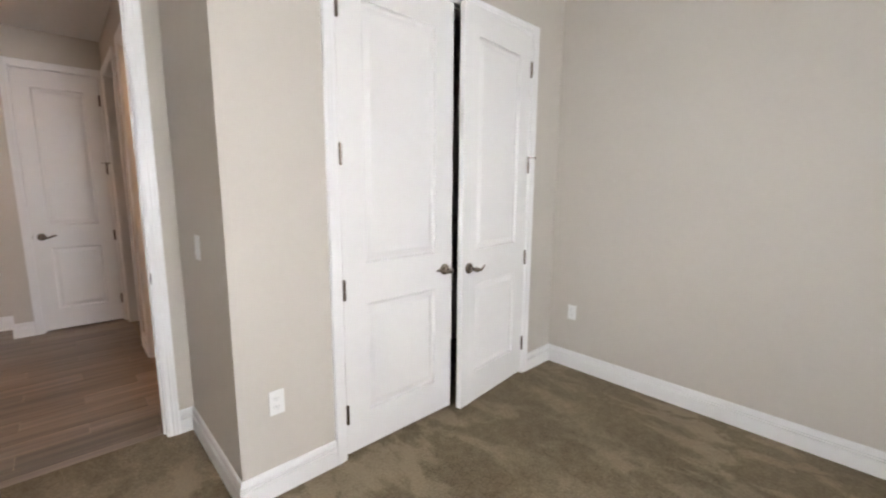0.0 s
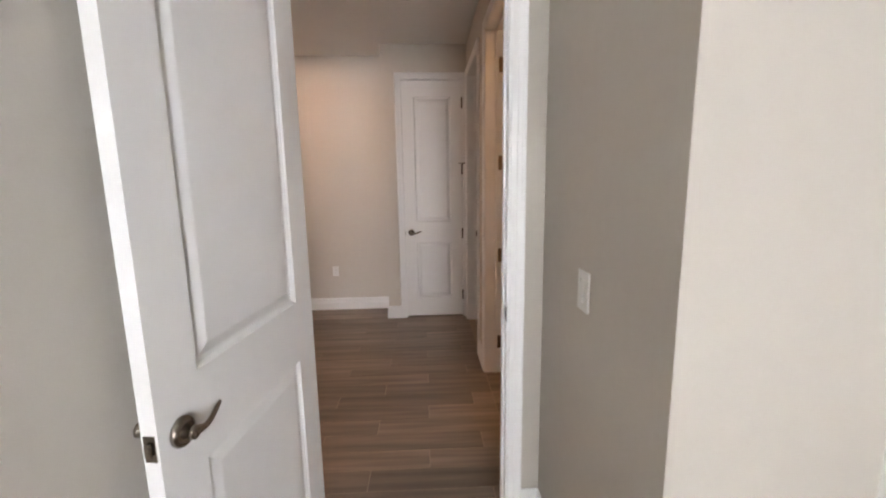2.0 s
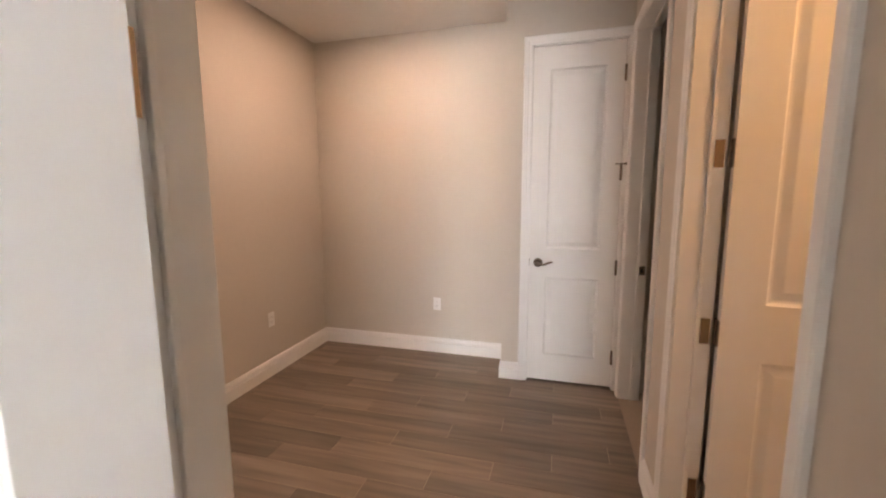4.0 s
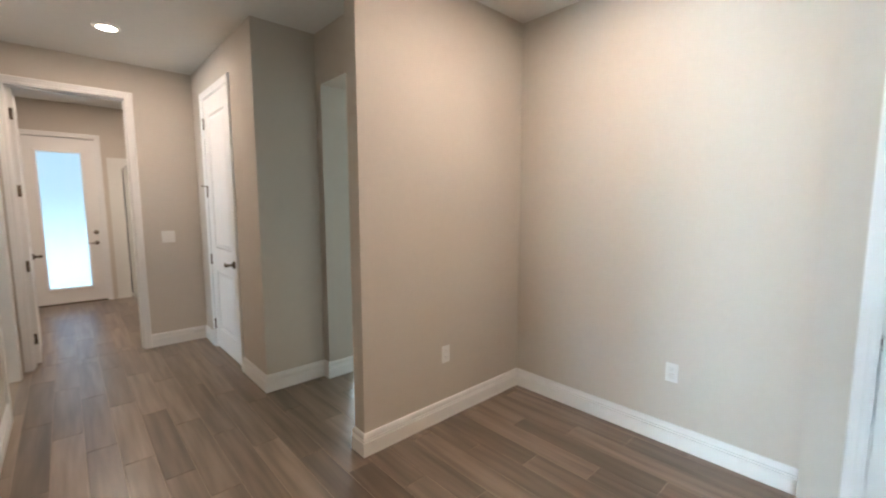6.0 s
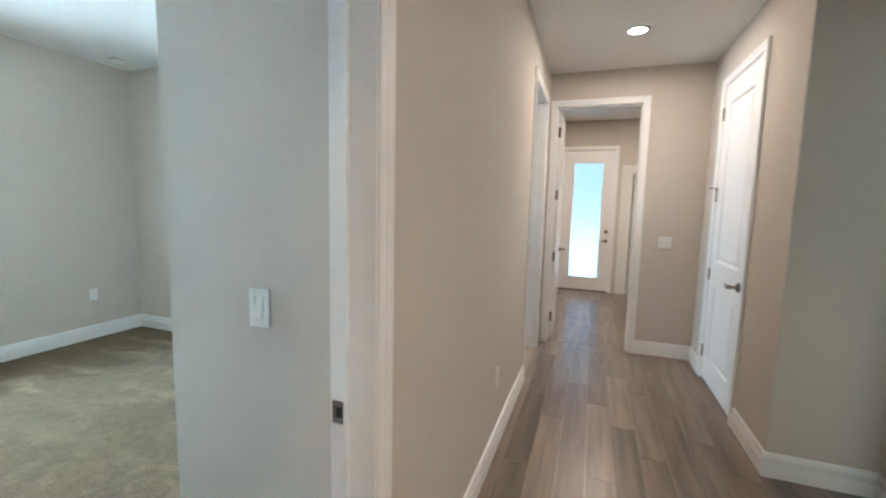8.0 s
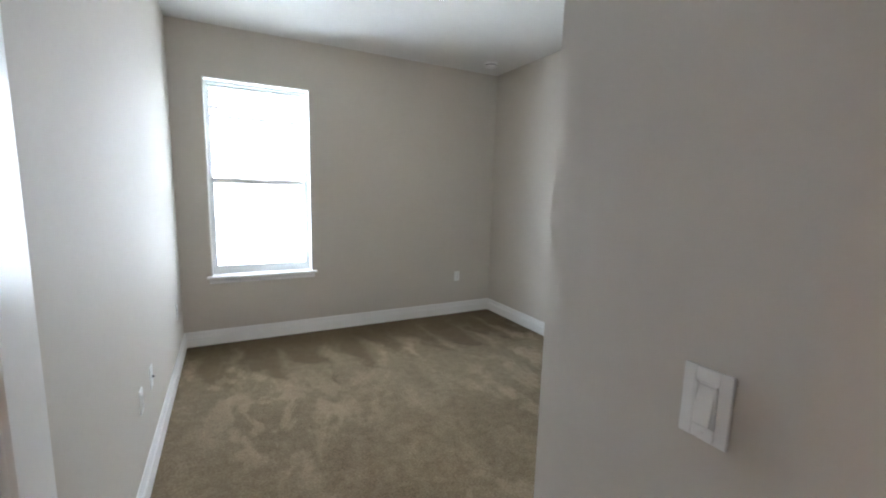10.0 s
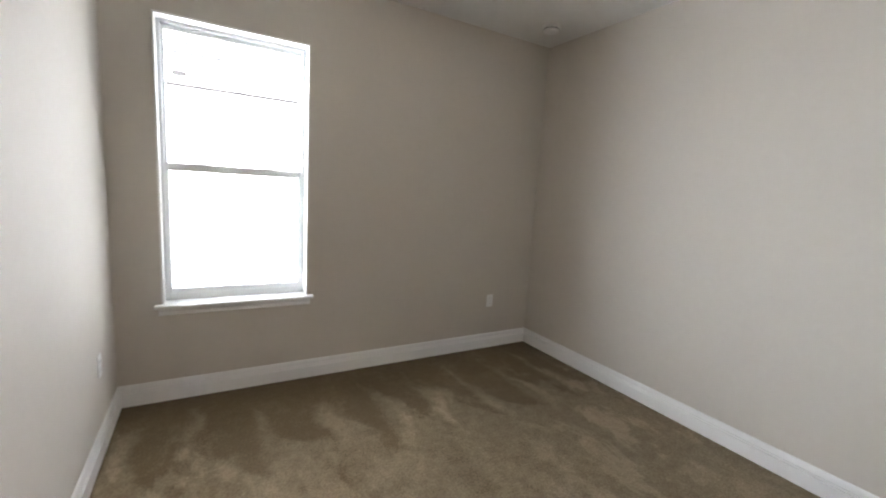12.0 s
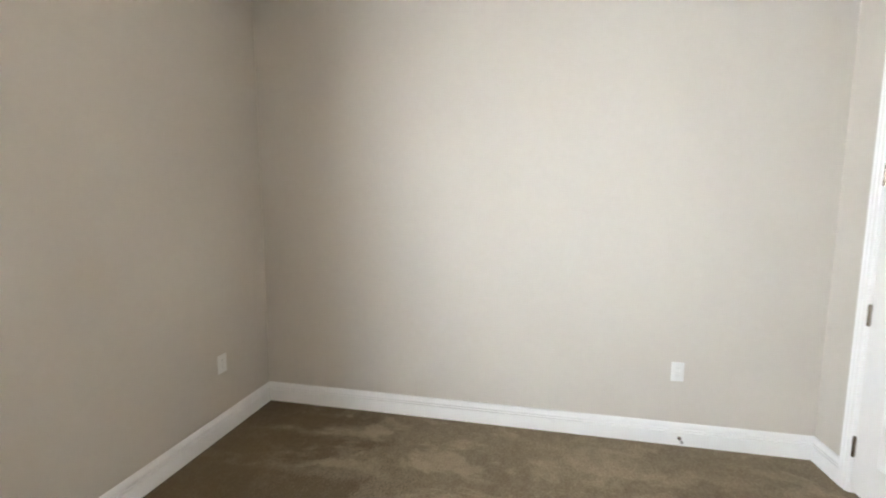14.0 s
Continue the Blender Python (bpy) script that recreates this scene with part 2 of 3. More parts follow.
def wall(name, axis, a0, a1, f0, f1, openings=(), z1=CEIL, z0=0.0):
    """A straight wall along x or y from a0 to a1, faces at f0 and f1, with openings (from, to, sill, head)."""
    bm = bmesh.new()
    pieces, at = [], a0
    for o0, o1, sill, head in sorted(openings):
        pieces.append((at, o0, z0, z1))
        if sill > 0:
            pieces.append((o0, o1, z0, sill))
        pieces.append((o0, o1, head, z1))
        at = o1
    pieces.append((at, a1, z0, z1))
    for p0, p1, q0, q1 in pieces:
        if p1 - p0 > 1e-4:
            if axis == "x":
                add_box(bm, p0, p1, f0, f1, q0, q1)
            else:
                add_box(bm, f0, f1, p0, p1, q0, q1)
    bmesh.ops.remove_doubles(bm, verts=bm.verts, dist=1e-5)
    return structure(part(name, bm, WALL), "greige painted drywall wall with fine texture", "wall")


def door_hole(a, b, head=HEAD):
    return (a - JAMB, b + JAMB, 0, head + JAMB)


wall("wall_south", "x", -3.51, 3.55, -4.35, -4.15, [(-1.265, -0.385, 0.635, 2.36), (0.55, 1.43, 0.635, 2.36)])
wall("wall_between_bedrooms", "y", -4.15, 0.01, -0.145, -0.085)
wall("wall_bedroom_a_east", "y", -4.15, 3.3, 3.42, 3.55)
wall("wall_closet_a", "x", 1.008, 3.42, -0.85, -0.73, [door_hole(1.525, 3.035)])
wall("wall_switch_a", "y", -0.73, 0.01, 1.008, 1.128)
wall("wall_hall_south", "x", -4.815, 3.42, 0.01, 0.13, [door_hole(0.06, 0.865), door_hole(-1.09, -0.28), door_hole(-4.46, -3.63)])
wall("wall_bedroom_b_west", "y", -4.15, 0.01, -3.51, -3.378)
wall("wall_closet_b", "x", -3.378, -1.2, -0.70, -0.58, [door_hole(-3.10, -1.58)])
wall("wall_switch_b", "y", -0.58, 0.01, -1.32, -1.2)
wall("wall_side_room_south", "x", -7.03, -3.51, -4.35, -4.15, [(-4.53, -3.65, 0.635, 2.36)])
wall("wall_side_room_west", "y", -4.15, -0.9, -7.03, -6.9)
wall("wall_hall_west", "y", 0.13, 2.06, -4.815, -4.695, [door_hole(0.215, 1.005)])
wall("wall_hall_north", "x", -4.695, -2.86, 1.575, 1.69, [door_hole(-4.275, -3.465)])
wall("wall_niche", "y", 1.69, 2.06, -2.98, -2.86)
wall("wall_passage", "x", -7.75, -1.743, 2.06, 2.285, [(-2.775, -1.7431, 0, 2.385)], 2.9)
wall("wall_spur", "y", 1.695, 3.24, -1.743, -1.637)
wall("wall_alcove_north", "x", -1.637, 0.26, 3.12, 3.24)
wall("wall_alcove_return", "y", 2.865, 3.12, 0.14, 0.26)
wall("wall_linen", "x", 0.14, 3.42, 2.745, 2.865, [door_hole(0.336, 0.945)])
wall("wall_hall_east", "y", 0.13, 2.745, 0.985, 1.105, [door_hole(0.55, 1.385), door_hole(1.79, 2.62)])
wall("wall_east_rooms", "x", 1.105, 3.42, 1.60, 1.68)
wall("wall_linen_back", "x", 0.26, 3.42, 3.3, 3.4)
wall("wall_rear", "y", -0.9, 8.1, -7.95, -7.75, [(0.07, 0.925, 0, 2.43), (3.4, 7.4, 0, 2.35)], 2.9)
wall("wall_bath_south", "x", -7.75, -4.70, -0.9, -0.78, (), 2.9)
wall("wall_bath_east", "y", -0.78, 0.13, -4.815, -4.70, (), 2.9)
wall("wall_living_east", "y", 3.24, 8.1, -1.743, -1.637, (), 2.9)
wall("wall_living_north", "x", -7.75, -1.743, 8.0, 8.1, (), 2.9)


def slab(name, x0, x1, y0, y1, z0, z1, mat, label, category):
    bm = bmesh.new()
    add_box(bm, x0, x1, y0, y1, z0, z1)
    return structure(part(name, bm, mat), label, category)


slab("ceiling", -4.815, 3.55, -4.35, 3.4, CEIL, CEIL + 0.2, CEILING, "white lightly textured flat ceiling", "ceiling")
slab("ceiling_side_room", -7.03, -4.815, -4.35, -0.9, CEIL, CEIL + 0.2, CEILING, "white ceiling of the side bedroom", "ceiling")
slab("ceiling_rear", -7.95, -4.815, -0.9, 8.1, 2.9, 3.1, CEILING, "white ceiling of the rear rooms", "ceiling")
slab("ceiling_living", -4.815, -1.637, 3.4, 8.1, 2.9, 3.1, CEILING, "white ceiling of the living room", "ceiling")
slab("carpet_bedroom_a", -0.145, 3.42, -4.15, 0.058, -0.05, 0.0, CARPET, "brown cut pile carpet with vacuum marks", "carpet")
slab("carpet_bedroom_b", -3.378, -0.145, -4.15, 0.058, -0.05, 0.0, CARPET, "brown cut pile carpet with vacuum marks", "carpet")
slab("carpet_side_room", -6.9, -3.51, -4.15, 0.058, -0.05, 0.0, CARPET, "brown cut pile carpet in the side bedroom", "carpet")
FLOOR = slab("floor", -7.75, 3.42, 0.058, 8.0, -0.05, -0.0018, GROUT, "wood-look plank tile floor with pale grout joints", "floor")
slab("floor_slab", -7.95, 3.55, -4.35, 8.1, -0.2, -0.051, CONCRETE, "concrete slab under the house", "floor")

# baseboards: room on the left of each run
BASE_PROFILE = [(0, 0), (0.017, 0), (0.017, 0.081), (0.016, 0.083), (0.006, 0.0835), (0.006, 0.088), (0.0145, 0.0885), (0.0145, 0.0975), (0.005, 0.098),
                (0.005, 0.1025), (0.0135, 0.103), (0.0125, 0.120), (0.0095, 0.130), (0.005, 0.136), (0, 0.137)]


def baseboard(points):
    bm = bmesh.new()
    path = []
    for n, p in enumerate(points):
        p = Vector((*p, 0))
        sides = []
        if n:
            d = (p - Vector((*points[n - 1], 0))).normalized()
            sides.append(Vector((-d.y, d.x, 0)))
        if n < len(points) - 1:
            d = (Vector((*points[n + 1], 0)) - p).normalized()
            sides.append(Vector((-d.y, d.x, 0)))
        off = sides[0] if len(sides) == 1 else (sides[0] + sides[1]) / (1 + sides[0].dot(sides[1]))
        path.append((p, off, (0, 0, 1)))
    sweep(bm, path, BASE_PROFILE)
    return structure(part("baseboard", bm, TRIM), "white stepped wooden baseboard along the wall", "baseboard")


CW = 0.066
baseboard([(0.06 - CW, 0.01), (-0.085, 0.01), (-0.085, -4.15), (3.42, -4.15), (3.42, -0.85), (3.035 + CW, -0.85)])
baseboard([(1.525 - CW, -0.85), (1.008, -0.85), (1.008, 0.01), (0.865 + CW, 0.01)])
baseboard([(-3.10 - CW, -0.70), (-3.378, -0.70), (-3.378, -4.15), (-0.145, -4.15), (-0.145, 0.01), (-0.28 + CW, 0.01)])
baseboard([(-1.09 - CW, 0.01), (-1.2, 0.01), (-1.2, -0.70), (-1.58 + CW, -0.70)])
baseboard([(-3.63 + CW, 0.13), (-1.09 - CW, 0.13)])
baseboard([(-0.28 + CW, 0.13), (0.06 - CW, 0.13)])
baseboard([(0.865 + CW, 0.13), (0.985, 0.13), (0.985, 0.55 - CW)])
baseboard([(0.985, 1.385 + CW), (0.985, 1.79 - CW)])
baseboard([(0.336 - CW, 2.745), (0.14, 2.745), (0.14, 3.12), (-1.637, 3.12), (-1.637, 1.695), (-1.743, 1.695), (-1.743, 3.6)])
baseboard([(-2.775, 2.285), (-2.775, 2.06), (-2.86, 2.06), (-2.86, 1.575), (-3.465 + CW, 1.575)])
baseboard([(-4.275 - CW, 1.575), (-4.695, 1.575), (-4.695, 1.005 + CW)])
baseboard([(-4.815, 2.06), (-6.6, 2.06)])
baseboard([(1.105, 0.13), (3.42, 0.13), (3.42, 1.60), (1.105, 1.60), (1.105, 1.385 + CW)])

# ---- doors ----
CASING_PROFILE = [(0.006, 0), (0.006, 0.010), (0.012, 0.013), (0.030, 0.013), (0.034, 0.016), (0.048, 0.0165), (0.052, 0.019), (0.060, 0.019), (0.066, 0.014), (0.066, 0)]
LEAF_Z0, LEAF_TOP = 0.021, 2.446
HINGES = (0.247, 0.912, 1.575, 2.230)


def casing(parent, width, v, out, head):
    """Mitred trim round an opening: v is the wall's face, out the way it stands proud."""
    bm = bmesh.new()
    n = (0, out, 0)
    sweep(bm, [((0, v, 0), (-1, 0, 0), n), ((0, v, head), (-1, 0, 1), n), ((width, v, head), (1, 0, 1), n), ((width, v, 0), (1, 0, 0), n)], CASING_PROFILE)
    part("casing", bm, TRIM, parent)


def jamb(parent, width, thick, head, stop_at=None):
    bm = bmesh.new()
    add_box(bm, -JAMB, 0, -0.002, thick + 0.002, 0, head + JAMB)
    add_box(bm, width, width + JAMB, -0.002, thick + 0.002, 0, head + JAMB)
    add_box(bm, 0, width, -0.002, thick + 0.002, head, head + JAMB)
    if stop_at is not None:
        s0, s1 = stop_at
        add_box(bm, 0, 0.011, s0, s1, 0, head, 0.002)
        add_box(bm, width - 0.011, width, s0, s1, 0, head, 0.002)
        add_box(bm, 0.011, width - 0.011, s0, s1, head - 0.011, head, 0.002)
    part("jamb", bm, TRIM, parent)


def add_panel(bm, a0, a1, z0, z1, thick):
    """A raised panel with a sunk moulding, on both faces."""
    rings = [(0, 0), (0.003, 0.006), (0.010, 0.0125), (0.018, 0.0135), (0.024, 0.012), (0.046, 0.004), (0.051, 0.003)]
    for front in (True, False):
        loops = []
        for inset, deep in rings:
            b = -deep if front else -thick + deep
            loops.append([bm.verts.new(c) for c in ((a0 + inset, b, z0 + inset), (a1 - inset, b, z0 + inset), (a1 - inset, b, z1 - inset), (a0 + inset, b, z1 - inset))])
        for one, two in zip(loops, loops[1:]):
            for k in range(4):
                bm.faces.new((one[k], one[(k + 1) % 4], two[(k + 1) % 4], two[k]))
        bm.faces.new(loops[-1])


def add_frame(bm, w, thick, stile, panels):
    """Stiles, rails and edges of a leaf, with holes for its panels."""
    z0, z1 = LEAF_Z0, LEAF_TOP
    levels = [z0] + [z for p in panels for z in p] + [z1]
    cells = [(0, stile, z0, z1), (w - stile, w, z0, z1)] + [(stile, w - stile, levels[k], levels[k + 1]) for k in range(0, len(levels), 2)]
    for b in (0, -thick):
        for a0, a1, q0, q1 in cells:
            bm.faces.new([bm.verts.new(c) for c in ((a0, b, q0), (a1, b, q0), (a1, b, q1), (a0, b, q1))])
    for c in (((0, z0), (0, z1)), ((w, z0), (w, z1)), ((0, z0), (w, z0)), ((0, z1), (w, z1))):
        (a0, q0), (a1, q1) = c
        bm.faces.new([bm.verts.new(p) for p in ((a0, 0, q0), (a1, 0, q1), (a1, -thick, q1), (a0, -thick, q0))])


def add_lever(bm, a, z, b, out, reach_out=1.0):
    """A curved lever on its neck, reaching back towards the hinge."""
    out *= reach_out
    add_lathe(bm, [(0.0146, 0.010 * out), (0.0140, 0.020 * out), (0.0122, 0.023 * out), (0.0122, 0.051 * out), (0.0155, 0.054 * out), (0.0158, 0.070 * out), (0.0130, 0.075 * out), (0.006, 0.076 * out)], (a, b, z), "Y", 24)
    reach = [(0.002, 0.065, 0), (-0.010, 0.066, -0.001), (-0.022, 0.068, -0.004), (-0.036, 0.069, -0.005), (-0.053, 0.068, -0.001), (-0.070, 0.064, 0.006), (-0.086, 0.059, 0.011), (-0.100, 0.053, 0.013), (-0.107, 0.049, 0.011)]
    add_tube(bm, [(a + da, b + out * db, z + dz) for da, db, dz in reach], [0.0070, 0.0062, 0.0046, 0.0042, 0.0044, 0.0044, 0.0040, 0.0030, 0.0012], 2.0, 14)


def door(name, m, width, thick, hinge, swing, angle, label, head=HEAD, frame=True, back_casing=True, levers=(True, True), stop_rod=False, leaf=None, lever=True, leaf_span=None, back_reach=1.0, pivot=0.0, latch=True):
    """A panelled door in its frame. The wall's front face is at v = 0, its back at v = thick. hinge: L or R seen from the front;
    swing: F or B, the face that it opens towards; angle: how far it stands open."""
    root = structure(empty(name, m), label, "door")
    deep = 0.035
    if frame:
        jamb(root, width, thick, head, (0.038, 0.050) if swing == "F" else (thick - 0.050, thick - 0.038))
        casing(root, width, 0, -1, head)
        if back_casing:
            casing(root, width, thick, 1, head)
    lo, hi = leaf_span or (0, width)
    w = hi - lo - 0.008
    along = 1 if hinge == "L" else -1
    out = -1 if swing == "F" else 1
    c, s = math.cos(radians(angle)), math.sin(radians(angle))
    at = Vector((lo + 0.004 if hinge == "L" else hi - 0.004, -pivot if swing == "F" else thick + pivot, 0))
    side, face = Vector((along, 0, 0)), Vector((0, out, 0))
    turn = Matrix.Identity(4)
    for n, axis in enumerate((side * c + face * s, face * c - side * s, Vector((0, 0, 1)))):
        turn.col[n].xyz = axis
    turn.col[3].xyz = at
    stile = 0.115 if w < 0.7 else 0.135
    panels = [(0.222, 0.818), (1.034, 2.290)]
    bm = bmesh.new()
    add_frame(bm, w, deep, stile, panels)
    bm.transform(turn)
    body = part("leaf", bm, DOOR, root)
    for q0, q1 in panels:
        bm = bmesh.new()
        add_panel(bm, stile, w - stile, q0, q1, deep)
        bm.transform(turn)
        part("panel", bm, DOOR, body)
    if lever:
        for b, way, wanted in ((0, 1, levers[0]), (-deep, -1, levers[1])):
            if not wanted:
                continue
            a, z = w - 0.062, 0.928
            bm = bmesh.new()
            add_lever(bm, a, z, b, way, 1.0 if b == 0 else back_reach)
            bm.transform(turn)
            handle = part("handle", bm, NICKEL, root, "curved satin nickel lever handle", True)
            bm = bmesh.new()
            add_lathe(bm, [(0.033, 0), (0.034, 0.004 * way), (0.0335, 0.008 * way), (0.031, 0.0125 * way), (0.025, 0.0155 * way), (0.0145, 0.0165 * way), (0.0140, 0.0135 * way)], (a, b, z), "Y", 32)
            bm.transform(turn)
            part("rose", bm, NICKEL, handle, "", True)
        if latch:
            bm = bmesh.new()
            add_box(bm, w, w + 0.0025, -0.030, -0.005, 0.90, 0.957, 0.001)
            add_box(bm, w + 0.002, w + 0.011, -0.025, -0.010, 0.914, 0.943, 0.004)
            bm.transform(turn)
            part("latch", bm, NICKEL, root)
    for z in HINGES:
        bm = bmesh.new()
        for k in range(3):
            add_rod(bm, (0.002, 0.0075, z - 0.0505 + k * 0.034), (0.002, 0.0075, z - 0.0185 + k * 0.034), 0.0082, 0.0082, 12)
        add_rod(bm, (0.002, 0.0075, z - 0.054), (0.002, 0.0075, z + 0.054), 0.0045, 0.0045, 10)
        add_box(bm, -0.0015, 0.0, -0.028, 0.002, z - 0.050, z + 0.050)
        bm.transform(turn)
        # the plate on the jamb
        u = at.x - along * 0.0028
        v = 0.0 if swing == "F" else thick
        add_box(bm, min(u, u + along * 0.0014), max(u, u + along * 0.0014), min(v, v - out * 0.032), max(v, v - out * 0.032), z - 0.050, z + 0.050)
        part("hinge", bm, NICKEL, root, "satin nickel butt hinge")
    if stop_rod:
        bm = bmesh.new()
        z = HINGES[2] + 0.058
        add_rod(bm, (0.012, 0.010, z), (-0.020, 0.046, z), 0.0035, 0.0035, 10)
        add_rod(bm, (-0.020, 0.046, z), (-0.024, 0.050, z), 0.009, 0.009, 14)
        add_rod(bm, (-0.003, 0.0055, z - 0.006), (-0.003, 0.0055, z + 0.006), 0.009, 0.009, 12)
        add_rod(bm, (0.006, 0.006, z), (0.040, 0.020, z), 0.0035, 0.0035, 10)
        bm.transform(turn)
        part("hinge_stop", bm, NICKEL, root, "hinge pin door stop")
    return root


def strike(root, u, v, z=0.92, inward=1):
    bm = bmesh.new()
    add_box(bm, min(u, u + inward * 0.002), max(u, u + inward * 0.002), v - 0.017, v + 0.020, z - 0.030, z + 0.030, 0.0008)
    plate = part("strike_plate", bm, NICKEL, root)
    bm = bmesh.new()
    add_box(bm, min(u, u + inward * 0.003), max(u, u + inward * 0.003), v - 0.008, v + 0.008, z - 0.013, z + 0.013)
    part("latch_hole", bm, SLOT, plate)


OPEN_DOOR = "white two panel door standing open against the bedroom wall"
d = door("door_1", pose(0.865, 0.13, 0, 0, 0, 180), 0.805, 0.12, "R", "B", 96.8, OPEN_DOOR, back_reach=0.5)
strike(d, 0.0, 0.100)
d = door("door_2", pose(-0.28, 0.13, 0, 0, 0, 180), 0.81, 0.12, "L", "B", 93, OPEN_DOOR)
strike(d, 0.81, 0.100, 0.92, -1)
door("door_3", pose(0.336, 2.745, 0), 0.609, 0.12, "R", "F", 0, "closed narrow white two panel linen closet door", levers=(True, False), stop_rod=True)
door("door_4", pose(-4.275, 1.575, 0), 0.81, 0.115, "L", "F", 0, "closed white two panel hall closet door", levers=(True, False), stop_rod=True)
door("door_5", pose(-4.695, 0.215, 0, 0, 0, 90), 0.79, 0.12, "L", "B", 91.5, "white two panel door standing open into the bathroom", pivot=0.012)
door("door_6", pose(-3.63, 0.13, 0, 0, 0, 180), 0.83, 0.12, "L", "B", 93, "white two panel door standing open into the side bedroom")
door("door_7", pose(0.985, 1.385, 0, 0, 0, -90), 0.835, 0.12, "L", "B", 88, "white two panel door standing open into a warmly lit room", pivot=0.022)
d = structure(empty("door_8", pose(0.985, 2.62, 0, 0, 0, -90)), "white cased doorway with its door swung away", "door")
jamb(d, 0.83, 0.12, HEAD, (0.07, 0.082))
casing(d, 0.83, 0, -1, HEAD)
casing(d, 0.83, 0.12, 1, HEAD)
strike(d, 0.0, 0.100)

# closet pairs
door("door_9", pose(1.525, -0.85, 0), 1.51, 0.12, "L", "F", 0, "closed white two panel closet door with lever", leaf_span=(0, 0.757), levers=(True, False), latch=False)
door("door_10", pose(1.525, -0.85, 0), 1.51, 0.12, "R", "F", 6.5, "white two panel closet door slightly ajar", frame=False, leaf_span=(0.753, 1.51), levers=(True, False), latch=False, stop_rod=True)
door("door_11", pose(-3.10, -0.70, 0), 1.52, 0.12, "L", "F", 0, "closed white two panel closet door with lever", leaf_span=(0, 0.762), levers=(True, False), latch=False)
door("door_12", pose(-3.10, -0.70, 0), 1.52, 0.12, "R", "F", 0, "closed white two panel closet door with lever", frame=False, leaf_span=(0.758, 1.52), levers=(True, False), latch=False)


def glazed_door():
    """The bathroom's outside door: a white leaf round one tall frosted pane."""
    root = structure(empty("door_13", pose(-7.75, 0.088, 0, 0, 0, 90)), "white outside door with a tall frosted glass pane", "door")
    width, head = 0.819, 2.412
    jamb(root, width, 0.2, head)
    casing(root, width, 0, -1, head)
    g0, g1, h0, h1 = 0.165, 0.668, 0.225, 2.215
    bm = bmesh.new()
    for a0, a1, q0, q1 in ((0.003, g0, 0.02, head - 0.003), (g1, width - 0.003, 0.02, head - 0.003), (g0, g1, 0.02, h0), (g0, g1, h1, head - 0.003)):
        add_box(bm, a0, a1, 0.03, 0.074, q0, q1)
    body = part("leaf", bm, DOOR, root)
    bm = bmesh.new()
    for a0, a1, q0, q1 in ((g0 - 0.02, g0 + 0.02, h0 - 0.02, h1 + 0.02), (g1 - 0.02, g1 + 0.02, h0 - 0.02, h1 + 0.02),
                           (g0 + 0.02, g1 - 0.02, h0 - 0.02, h0 + 0.02), (g0 + 0.02, g1 - 0.02, h1 - 0.02, h1 + 0.02)):
        add_box(bm, a0, a1, 0.018, 0.032, q0, q1, 0.004)
    part("glazing_bead", bm, DOOR, body)
    bm = bmesh.new()
    add_box(bm, g0, g1, 0.046, 0.054, h0, h1)
    pane = part("pane", bm, FROSTED, body, "pale blue frosted pane")
    pane.visible_shadow = False
    for z, lever in ((1.045, False), (0.885, True)):
        bm = bmesh.new()
        add_lathe(bm, [(0.032, 0.030), (0.032, 0.024), (0.026, 0.014), (0.012, 0.008)], (0.752, 0, z), "Y", 24)
        if lever:
            add_tube(bm, [(0.752, 0.015, z), (0.752, -0.03, z), (0.73, -0.035, z), (0.69, -0.035, z), (0.65, -0.033, z + 0.004)], [0.011, 0.011, 0.010, 0.009, 0.006])
        part("handle" if lever else "deadbolt", bm, NICKEL, root, "", True)
    bm = bmesh.new()
    add_box(bm, 0, width, 0.0, 0.2, 0.0, 0.019, 0.003)
    part("threshold", bm, NICKEL, root)


glazed_door()


